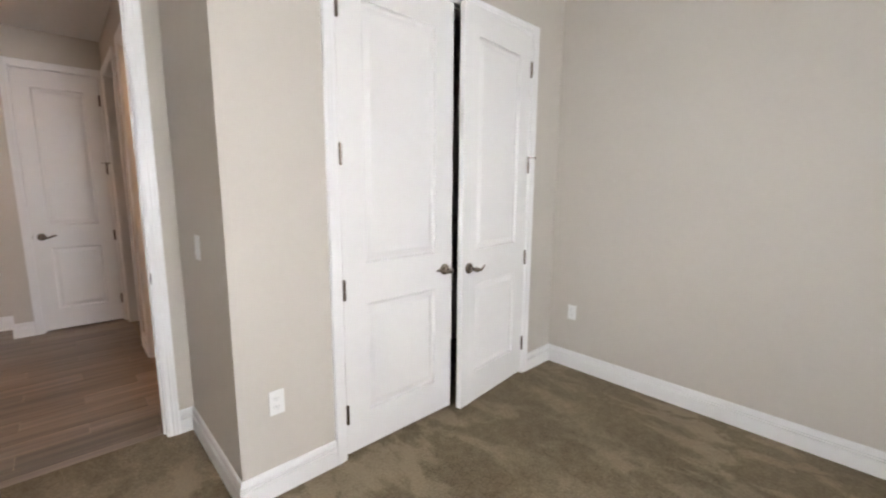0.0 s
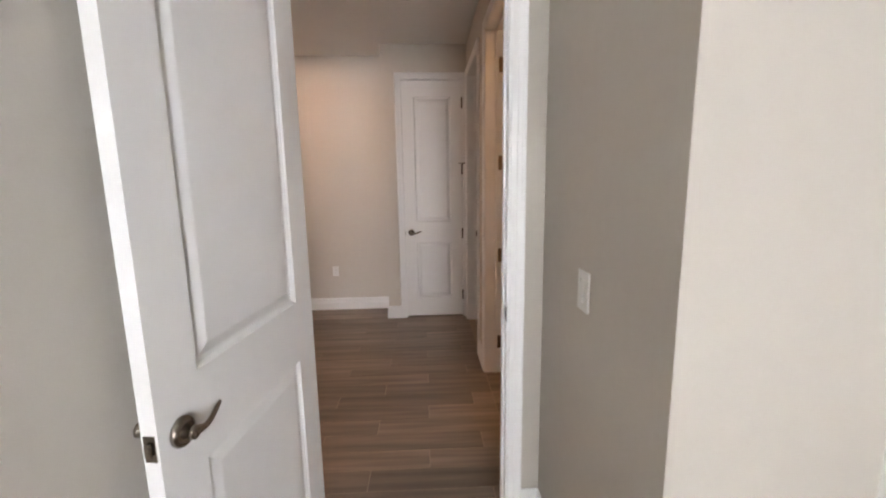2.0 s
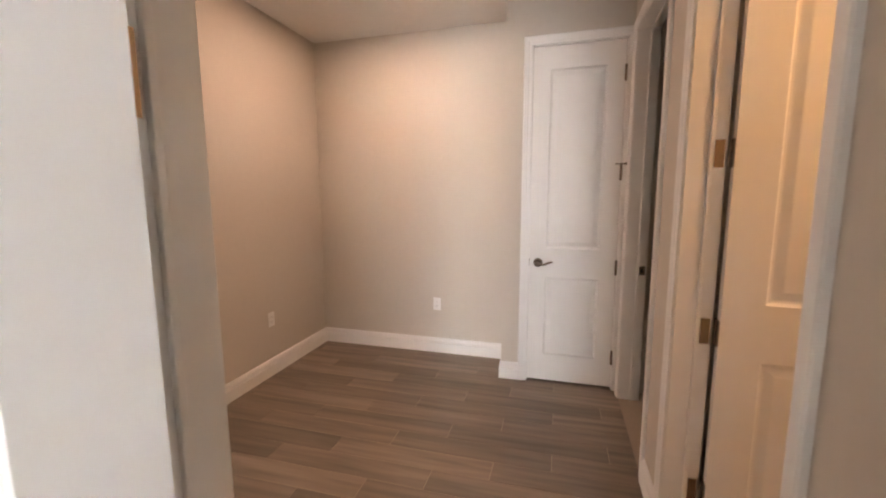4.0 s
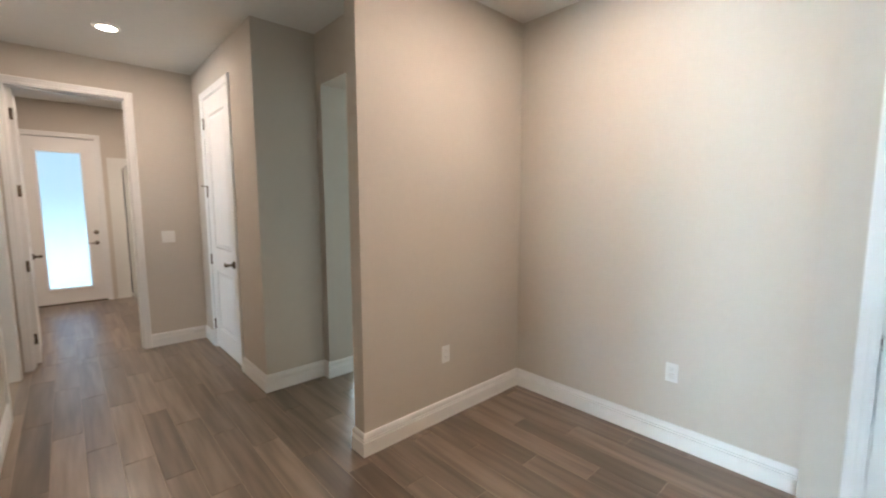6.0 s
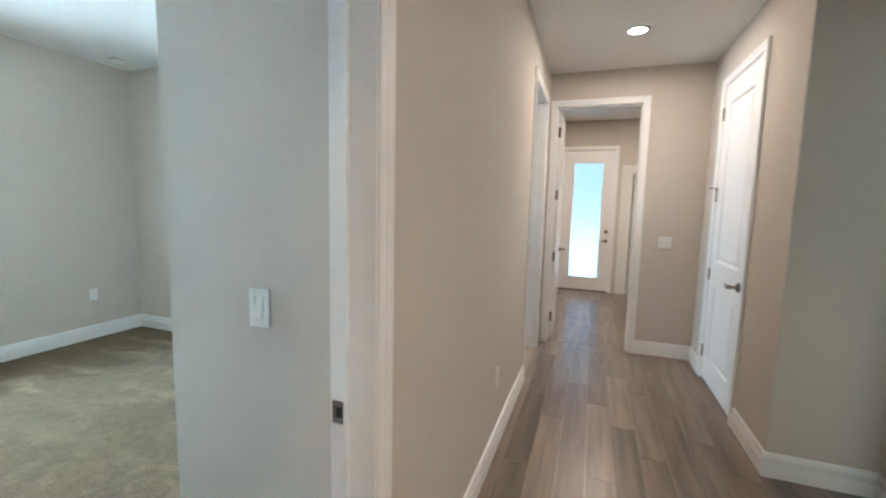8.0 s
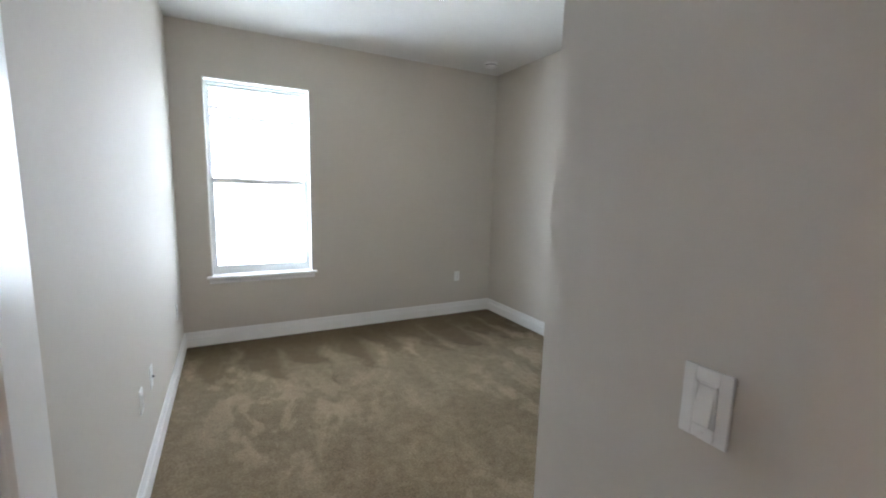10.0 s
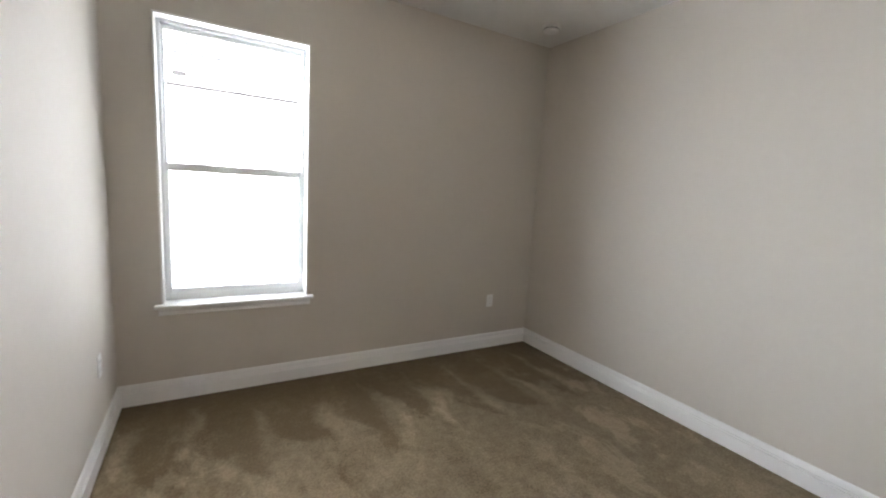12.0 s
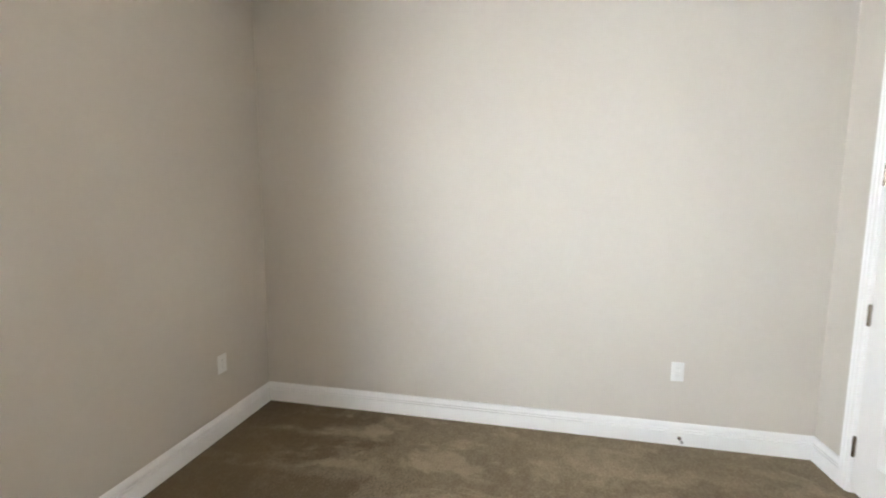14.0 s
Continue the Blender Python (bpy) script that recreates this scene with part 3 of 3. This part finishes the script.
# ---- windows ----
def window(name, x0, x1, label):
    """A single-hung vinyl window in the south wall, with a sill board inside."""
    root = structure(empty(name, pose(0, -4.15, 0)), label, "window")
    z0, z1 = 0.635, 2.36
    bm = bmesh.new()
    for a0, a1, q0, q1 in ((x0, x0 + 0.012, z0, z1), (x1 - 0.012, x1, z0, z1), (x0 + 0.012, x1 - 0.012, z1 - 0.012, z1)):
        add_box(bm, a0, a1, -0.098, 0.004, q0, q1, 0.002)
    part("window_lining", bm, TRIM, root)
    bm = bmesh.new()
    for a0, a1, q0, q1 in ((x0, x0 + 0.032, z0, z1), (x1 - 0.032, x1, z0, z1), (x0 + 0.032, x1 - 0.032, z1 - 0.030, z1), (x0 + 0.032, x1 - 0.032, z0, z0 + 0.045)):
        add_box(bm, a0, a1, -0.170, -0.098, q0, q1, 0.004)
    part("window_frame", bm, VINYL, root)
    middle = 1.49
    for name2, b0, b1, q0, q1, w in (("upper_sash", -0.160, -0.132, middle - 0.02, z1 - 0.026, 0.020), ("lower_sash", -0.130, -0.100, z0 + 0.036, middle + 0.026, 0.026)):
        bm = bmesh.new()
        a0, a1, head_rail = x0 + 0.027, x1 - 0.027, 0.030 if name2 == "upper_sash" else 0.050
        for c0, c1, e0, e1 in ((a0, a0 + w, q0, q1), (a1 - w, a1, q0, q1), (a0 + w, a1 - w, q1 - head_rail, q1), (a0 + w, a1 - w, q0, q0 + 0.040)):
            add_box(bm, c0, c1, b0, b1, e0, e1, 0.003)
        sash = part(name2, bm, VINYL, root)
        bm = bmesh.new()
        add_box(bm, a0 + w - 0.004, a1 - w + 0.004, (b0 + b1) / 2 - 0.002, (b0 + b1) / 2 + 0.002, q0 + 0.036, q1 - head_rail + 0.004)
        pane = part("pane", bm, CLEAR, sash)
        pane.visible_shadow = False
        if name2 == "lower_sash":
            for a in (x0 + 0.24, x1 - 0.24):
                bm = bmesh.new()
                add_box(bm, a - 0.03, a + 0.03, -0.126, -0.104, q1, q1 + 0.010, 0.003)
                part("sash_lock", bm, VINYL, sash)
    bm = bmesh.new()
    add_box(bm, x0 - 0.038, x1 + 0.038, 0.0, 0.042, z0 - 0.022, z0, 0.006)
    add_box(bm, x0 + 0.001, x1 - 0.001, -0.098, 0.001, z0 - 0.020, z0 + 0.001)
    sweep(bm, [((x0 - 0.018, 0, z0 - 0.022), (0, 1, 0), (0, 0, -1)), ((x1 + 0.018, 0, z0 - 0.022), (0, 1, 0), (0, 0, -1))],
          [(0, 0), (0.026, 0), (0.022, 0.012), (0.012, 0.022), (0.010, 0.045), (0, 0.050)])
    part("window_sill", bm, TRIM, root)
    return root


window("window_1", -1.265, -0.385, "white vinyl single hung window with a sill, blown out by daylight")
window("window_2", 0.55, 1.43, "white vinyl single hung window with a sill")
window("window_4", -4.53, -3.65, "white vinyl single hung window of the side bedroom")


def sliding_door():
    root = structure(empty("window_3", pose(-7.75, 3.4, 0, 0, 0, 90)), "wide sliding glass door to the covered patio", "window")
    bm = bmesh.new()
    for a0, a1, q0, q1 in ((0, 0.05, 0, 2.35), (3.95, 4.0, 0, 2.35), (0.05, 3.95, 2.29, 2.35), (0.05, 3.95, 0, 0.04)):
        add_box(bm, a0, a1, 0.04, 0.16, q0, q1, 0.004)
    part("window_frame", bm, VINYL, root)
    for k in range(4):
        a0, a1, b = 0.05 + k * 0.975, 0.05 + (k + 1) * 0.975, 0.07 + 0.04 * (k % 2)
        bm = bmesh.new()
        for c0, c1, q0, q1 in ((a0, a0 + 0.05, 0.04, 2.29), (a1 - 0.05, a1, 0.04, 2.29), (a0 + 0.05, a1 - 0.05, 2.23, 2.29), (a0 + 0.05, a1 - 0.05, 0.04, 0.12)):
            add_box(bm, c0, c1, b, b + 0.03, q0, q1, 0.003)
        panel = part("sliding_panel", bm, VINYL, root)
        bm = bmesh.new()
        add_box(bm, a0 + 0.05, a1 - 0.05, b + 0.012, b + 0.017, 0.12, 2.23)
        part("pane", bm, CLEAR, panel).visible_shadow = False


sliding_door()

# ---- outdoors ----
# glowing sheet added outside the south windows; it also lights the bedrooms
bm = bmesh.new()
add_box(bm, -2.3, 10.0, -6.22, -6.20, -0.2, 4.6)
backdrop = structure(part("backdrop", bm, OUTSIDE), "glowing backdrop standing in for the daylit house next door", "backdrop")
for z, tall in ((2.305, 0.036), (2.62, 0.022), (2.715, 0.020), (2.82, 0.020)):
    bm = bmesh.new()
    add_box(bm, -2.3, 10.0, -6.20, -6.17, z, z + tall)
    part("siding_line", bm, OUTSIDE_LINE, backdrop)
bm = bmesh.new()
add_box(bm, -0.49, -0.36, -6.20, -6.16, 2.405, 2.46, 0.01)
part("wall_vent", bm, OUTSIDE_LINE, backdrop)
bm = bmesh.new()
bmesh.ops.create_grid(bm, x_segments=2, y_segments=2, size=400, matrix=Matrix.Translation((0, 0, -0.22)))
structure(part("ground", bm, LAWN), "flat sunlit lawn around the house", "ground")
slab("patio", -11.2, -7.95, 2.2, 8.3, -0.21, -0.02, CONCRETE, "pale concrete patio slab", "patio")
slab("patio_roof", -11.2, -7.95, 2.2, 8.3, 2.75, 2.9, CEILING, "white ceiling over the covered patio", "roof")


# ---- things ----
def on_wall(x, y, z, facing):
    """The pose of something fixed to a wall; its local -y looks out into the room."""
    return pose(x, y, z, 0, 0, {"-y": 0, "+x": 90, "+y": 180, "-x": -90}[facing])


def outlet(x, y, facing, group="wall outlets", z=0.452, label="white duplex wall outlet with cover plate"):
    root = tagged(empty("wall_outlet", on_wall(x, y, z, facing)), label, "outlet", group)
    bm = bmesh.new()
    add_box(bm, -0.035, 0.035, -0.006, 0, -0.058, 0.058, 0.003)
    plate = part("cover_plate", bm, PLATE, root)
    for dz in (-0.0195, 0.0195):
        bm = bmesh.new()
        add_box(bm, -0.0165, 0.0165, -0.0085, -0.005, dz - 0.014, dz + 0.014, 0.004)
        face = part("receptacle", bm, PLATE, root)
        bm = bmesh.new()
        add_box(bm, -0.008, -0.0055, -0.0092, -0.008, dz - 0.002, dz + 0.008)
        add_box(bm, 0.0055, 0.008, -0.0092, -0.008, dz - 0.001, dz + 0.007)
        add_box(bm, -0.002, 0.002, -0.0092, -0.008, dz - 0.010, dz - 0.006)
        part("slots", bm, SOCKET, face)
    bm = bmesh.new()
    add_rod(bm, (0, -0.0068, 0), (0, -0.005, 0), 0.003, 0.003, 10)
    part("screw", bm, PLATE, root)


def switch(x, y, facing, gangs=1, z=1.128):
    label = "white double rocker light switch plate" if gangs == 2 else "white rocker light switch with cover plate"
    root = tagged(empty("light_switch", on_wall(x, y, z, facing)), label, "switch", "light switches")
    half = 0.038 if gangs == 1 else 0.058
    centres = (0.0,) if gangs == 1 else (-0.023, 0.023)
    bm = bmesh.new()
    edges = [-half] + [e for c in centres for e in (c - 0.0172, c + 0.0172)] + [half]
    for a0, a1 in zip(edges[::2], edges[1::2]):
        add_box(bm, a0, a1, -0.007, 0, -0.060, 0.060, 0.0028)
    for c in centres:
        for z0, z1 in ((-0.060, -0.0345), (0.0345, 0.060)):
            add_box(bm, c - 0.0180, c + 0.0180, -0.0069, 0, z0 + 0.0005, z1 - 0.0005, 0.0026)
    part("cover_plate", bm, PLATE, root)
    for c in centres:
        bm = bmesh.new()
        add_box(bm, c - 0.0172, c + 0.0172, -0.0040, -0.001, -0.0345, 0.0345)
        add_box(bm, c - 0.0165, c - 0.0138, -0.0085, -0.002, -0.0335, 0.0335, 0.0008)
        add_box(bm, c + 0.0138, c + 0.0165, -0.0085, -0.002, -0.0335, 0.0335, 0.0008)
        part("switch_frame", bm, PLATE, root)
        bm = bmesh.new()
        add_box(bm, c - 0.0130, c + 0.0130, -0.0105, -0.0035, -0.0310, 0.0310, 0.0012)
        for v in bm.verts:
            if v.co.y < -0.006:
                v.co.y += v.co.z * 0.15
        part("rocker", bm, PLATE, root)
        for z in (-0.048, 0.048):
            bm = bmesh.new()
            add_rod(bm, (c, -0.0078, z), (c, -0.006, z), 0.0030, 0.0032, 10)
            part("screw", bm, PLATE, root)


def cable_plate(x, y, facing):
    root = tagged(empty("cable_outlet", on_wall(x, y, 0.452, facing)), "white wall plate with a single cable jack", "outlet", "wall outlets")
    bm = bmesh.new()
    add_box(bm, -0.035, 0.035, -0.006, 0, -0.058, 0.058, 0.003)
    part("cover_plate", bm, PLATE, root)
    bm = bmesh.new()
    add_rod(bm, (0, -0.016, 0), (0, -0.005, 0), 0.005, 0.006, 12)
    part("cable_jack", bm, SLOT, root)


outlet(1.175, -0.85, "-y")
outlet(3.42, -1.05, "-x")
outlet(-0.492, 3.12, "-y")
outlet(-1.637, 2.333, "+x")
outlet(-2.920, -4.15, "+y")
outlet(-3.378, -1.427, "+x")
outlet(-0.145, -2.19, "-x")
outlet(-0.145, -3.72, "-x")
outlet(-2.54, 0.13, "+y")
cable_plate(-0.145, -2.47, "-x")
switch(1.008, -0.413, "-x")
switch(-1.2, -0.32, "+x")
switch(-4.695, 1.280, "+x", 2)


def downlight(x, y, z=CEIL, watts=9.0):
    root = tagged(empty("recessed_light", pose(x, y, z)), "round white recessed ceiling light, lit", "ceiling light", "recessed lights")
    bm = bmesh.new()
    add_lathe(bm, [(0.086, 0.0), (0.084, -0.007), (0.068, -0.010), (0.060, -0.004), (0.060, 0.0)], (0, 0, 0), "Z", 40)
    part("trim_ring", bm, TRIM, root, "", True)
    bm = bmesh.new()
    bmesh.ops.create_circle(bm, cap_ends=True, segments=32, radius=0.060, matrix=Matrix.Translation((0, 0, -0.0095)))
    part("lens", bm, BULB, root, "glowing warm white lens")
    lamp = bpy.data.lights.new("recessed_lamp", "AREA")
    lamp.shape, lamp.size, lamp.energy, lamp.color = "DISK", 0.12, watts, WARM
    ob = new("recessed_lamp", lamp)
    ob.parent = root
    ob.location = (0, 0, -0.014)


HALL_WATTS = 5.8
downlight(-3.782, 0.846, CEIL, 0.74 * HALL_WATTS)
downlight(-0.75, 2.25, CEIL, HALL_WATTS)
downlight(-5.6, 4.6, 2.9, 5.0)
downlight(-6.3, 0.75, 2.9, 8.0)


def dome_light(x, y):
    root = tagged(empty("ceiling_light", pose(x, y, CEIL)), "white glass dome ceiling light, lit, on the bedroom ceiling", "ceiling light")
    bm = bmesh.new()
    add_lathe(bm, [(0.10, 0.0), (0.155, 0.0), (0.158, -0.012), (0.150, -0.024), (0.10, -0.024)], (0, 0, 0), "Z", 40)
    part("base", bm, NICKEL, root, "", True)
    bm = bmesh.new()
    add_lathe(bm, [(0.145, -0.024), (0.143, -0.045), (0.128, -0.070), (0.100, -0.090), (0.060, -0.104), (0.015, -0.109)], (0, 0, 0), "Z", 40)
    part("shade", bm, DOME, root, "glowing white glass dome", True)
    bm = bmesh.new()
    add_lathe(bm, [(0.012, -0.107), (0.012, -0.116), (0.007, -0.124), (0.002, -0.127)], (0, 0, 0), "Z", 16)
    part("finial", bm, NICKEL, root, "", True)


dome_light(-1.79, -2.49)


def smoke_detector(x, y):
    root = tagged(empty("smoke_detector", pose(x, y, CEIL)), "round white smoke detector on the ceiling", "smoke detector")
    bm = bmesh.new()
    add_lathe(bm, [(0.072, 0.0), (0.072, -0.010), (0.066, -0.014), (0.064, -0.020)], (0, 0, 0), "Z", 36)
    part("base", bm, PLATE, root, "", True)
    bm = bmesh.new()
    add_lathe(bm, [(0.060, -0.018), (0.062, -0.026), (0.056, -0.040), (0.040, -0.046), (0.005, -0.047)], (0, 0, 0), "Z", 36)
    part("cover", bm, PLATE, root, "", True)
    bm = bmesh.new()
    add_lathe(bm, [(0.0625, -0.021), (0.0635, -0.0235), (0.0625, -0.026)], (0, 0, 0), "Z", 36)
    part("vent_slot", bm, SLOT, root)


smoke_detector(-3.05, -3.79)


def ceiling_vent(x0, x1, y0, y1):
    """A white return-air grille with dark gaps between its slats."""
    root = tagged(empty("ceiling_vent", pose((x0 + x1) / 2, (y0 + y1) / 2, CEIL)), "white framed return air grille in the hall ceiling", "vent")
    w, d, rim = (x1 - x0) / 2, (y1 - y0) / 2, 0.028
    bm = bmesh.new()
    for a0, a1, b0, b1 in ((-w, w, -d, -d + rim), (-w, w, d - rim, d), (-w, -w + rim, -d + rim, d - rim), (w - rim, w, -d + rim, d - rim)):
        add_box(bm, a0, a1, b0, b1, -0.010, 0, 0.002)
    part("frame", bm, TRIM, root)
    bm = bmesh.new()
    add_box(bm, -w + rim, w - rim, -d + rim, d - rim, -0.003, -0.001)
    part("backing", bm, SLOT, root, "dark opening behind the slats")
    count = 24
    for k in range(count):
        y = -d + rim + (k + 0.5) * (2 * (d - rim)) / count
        bm = bmesh.new()
        add_box(bm, -w + rim, w - rim, -0.006, 0.006, -0.0006, 0.0006, 0, pose(0, y, -0.007, 38))
        part("slat", bm, SLAT, root)


ceiling_vent(0.36, 0.90, 0.76, 1.325)


def door_stop(x, y):
    root = tagged(empty("door_stop", pose(x, y, 0.046)), "small nickel door stop with rubber tip on the baseboard", "door stop")
    bm = bmesh.new()
    add_rod(bm, (0, 0, 0), (0.006, 0, 0), 0.013, 0.011, 18)
    add_rod(bm, (0.006, 0, 0), (0.040, 0, 0), 0.0055, 0.0055, 14)
    part("post", bm, NICKEL, root, "", True)
    bm = bmesh.new()
    add_rod(bm, (0.038, 0, 0), (0.050, 0, 0), 0.009, 0.008, 16)
    part("tip", bm, RUBBER, root, "grey rubber tip", True)


door_stop(-3.364, -1.398)


def shower():
    """A framed glass enclosure in the corner of the rear bathroom."""
    root = tagged(empty("shower_enclosure", pose(-6.73, 1.20, 0)), "glass shower enclosure with a thin metal frame", "shower")
    bm = bmesh.new()
    add_box(bm, -1.005, 0.0, 0.0, 0.84, 0.0, 0.06, 0.006)
    part("shower_base", bm, TILE, root)
    for name, a, b in (("post", (0, 0), (0.03, 0.03)), ("post", (0, 0.82), (0.03, 0.85)), ("post", (-1.0, 0), (-0.97, 0.03))):
        bm = bmesh.new()
        add_box(bm, a[0] - 0.03, b[0] - 0.03, a[1], b[1], 0.06, 2.02, 0.003)
        part(name, bm, CHROME, root)
    for x0, x1, y0, y1 in ((-0.97, -0.03, 0.0, 0.03), (-0.03, 0.0, 0.03, 0.82)):
        for z in (0.06, 1.99):
            bm = bmesh.new()
            add_box(bm, x0, x1, y0, y1, z, z + 0.03, 0.003)
            part("rail", bm, CHROME, root)
        bm = bmesh.new()
        add_box(bm, x0 + 0.012 * (x1 - x0 < 0.1), x1 - 0.012 * (x1 - x0 < 0.1), y0 + 0.012 * (y1 - y0 < 0.1), y1 - 0.012 * (y1 - y0 < 0.1), 0.09, 1.99)
        part("glass_panel", bm, SHOWER_GLASS, root).visible_shadow = False


shower()
bm = bmesh.new()
add_box(bm, -7.742, -7.735, 1.03, 2.05, 0.0, 2.16)
add_box(bm, -7.735, -6.72, 2.045, 2.052, 0.0, 2.16)
structure(part("shower_tile", bm, TILE), "white tiled wall surround behind the shower", "wall tile")

# warm lamp of the side room
lamp = bpy.data.lights.new("side_room_lamp", "AREA")
lamp.shape, lamp.size, lamp.energy, lamp.color = "DISK", 0.3, 7, (1.0, 0.58, 0.26)
side = new("side_room_lamp", lamp)
side.location = (2.0, 0.9, CEIL - 0.03)

# ---- floor planks: 0.905 long, 0.15 wide, each row a third further on ----
PLANK_L, PLANK_W, JOINT = 0.905, 0.1485, 0.003
plank_meshes = {}
lay = random.Random(5)


def plank(x0, x1, y0, y1):
    length, width = round(x1 - x0 - JOINT, 3), round(y1 - y0 - JOINT, 3)
    if length < 0.01 or width < 0.01:
        return
    if (length, width) not in plank_meshes:
        h, e, t = (length / 2, width / 2), 0.0012, 0.006
        verts = []
        for inset, z in ((0, -t), (0, -e), (e, 0)):
            verts += [(sx * (h[0] - inset), sy * (h[1] - inset), z) for sx, sy in ((-1, -1), (1, -1), (1, 1), (-1, 1))]
        faces = [(8, 9, 10, 11)] + [(r + k, r + (k + 1) % 4, r + 4 + (k + 1) % 4, r + 4 + k) for r in (0, 4) for k in range(4)]
        me = bpy.data.meshes.new("plank")
        me.from_pydata(verts, [], faces)
        me.materials.append(PLANK)
        plank_meshes[(length, width)] = me
    ob = new("plank", plank_meshes[(length, width)])
    ob.parent = FLOOR
    ob.location = ((x0 + x1) / 2, (y0 + y1) / 2, 0)
    ob.rotation_euler = (radians(lay.uniform(-0.16, 0.16)), radians(lay.uniform(-0.05, 0.05)), 0)


AREAS = [(-4.755, 0.985, 0.13, 1.6975), (-7.75, -4.755, -0.78, 2.06), (-2.86, -1.743, 1.6975, 2.0475), (-2.86, -1.743, 2.0475, 3.1475),
         (-1.637, 0.985, 1.6975, 2.7475), (-1.637, 0.14, 2.7475, 3.12), (-7.75, -1.743, 3.1475, 4.6), (-7.75, -2.86, 2.285, 3.1475), (0.985, 3.42, 0.13, 1.60), (0.336, 0.945, 2.7475, 2.865)]


def planks():
    doorways = [(0.06, 0.865, 0.06, 0.13), (-1.09, -0.28, 0.06, 0.13)]
    for ax0, ax1, ay0, ay1 in AREAS + doorways:
        row = math.floor((ay0 - 0.9475) / 0.15)
        while 0.9475 + row * 0.15 < ay1:
            y0, y1 = max(0.9475 + row * 0.15, ay0), min(0.9475 + (row + 1) * 0.15, ay1)
            x = -0.06 + 0.302 * (row % 3) - 12 * PLANK_L
            while x < ax1:
                x0, x1 = max(x, ax0), min(x + PLANK_L, ax1)
                x += PLANK_L
                if x1 - x0 < 0.02 or y1 - y0 < 0.012:
                    continue
                plank(x0, x1, y0, y1)
            row += 1


planks()
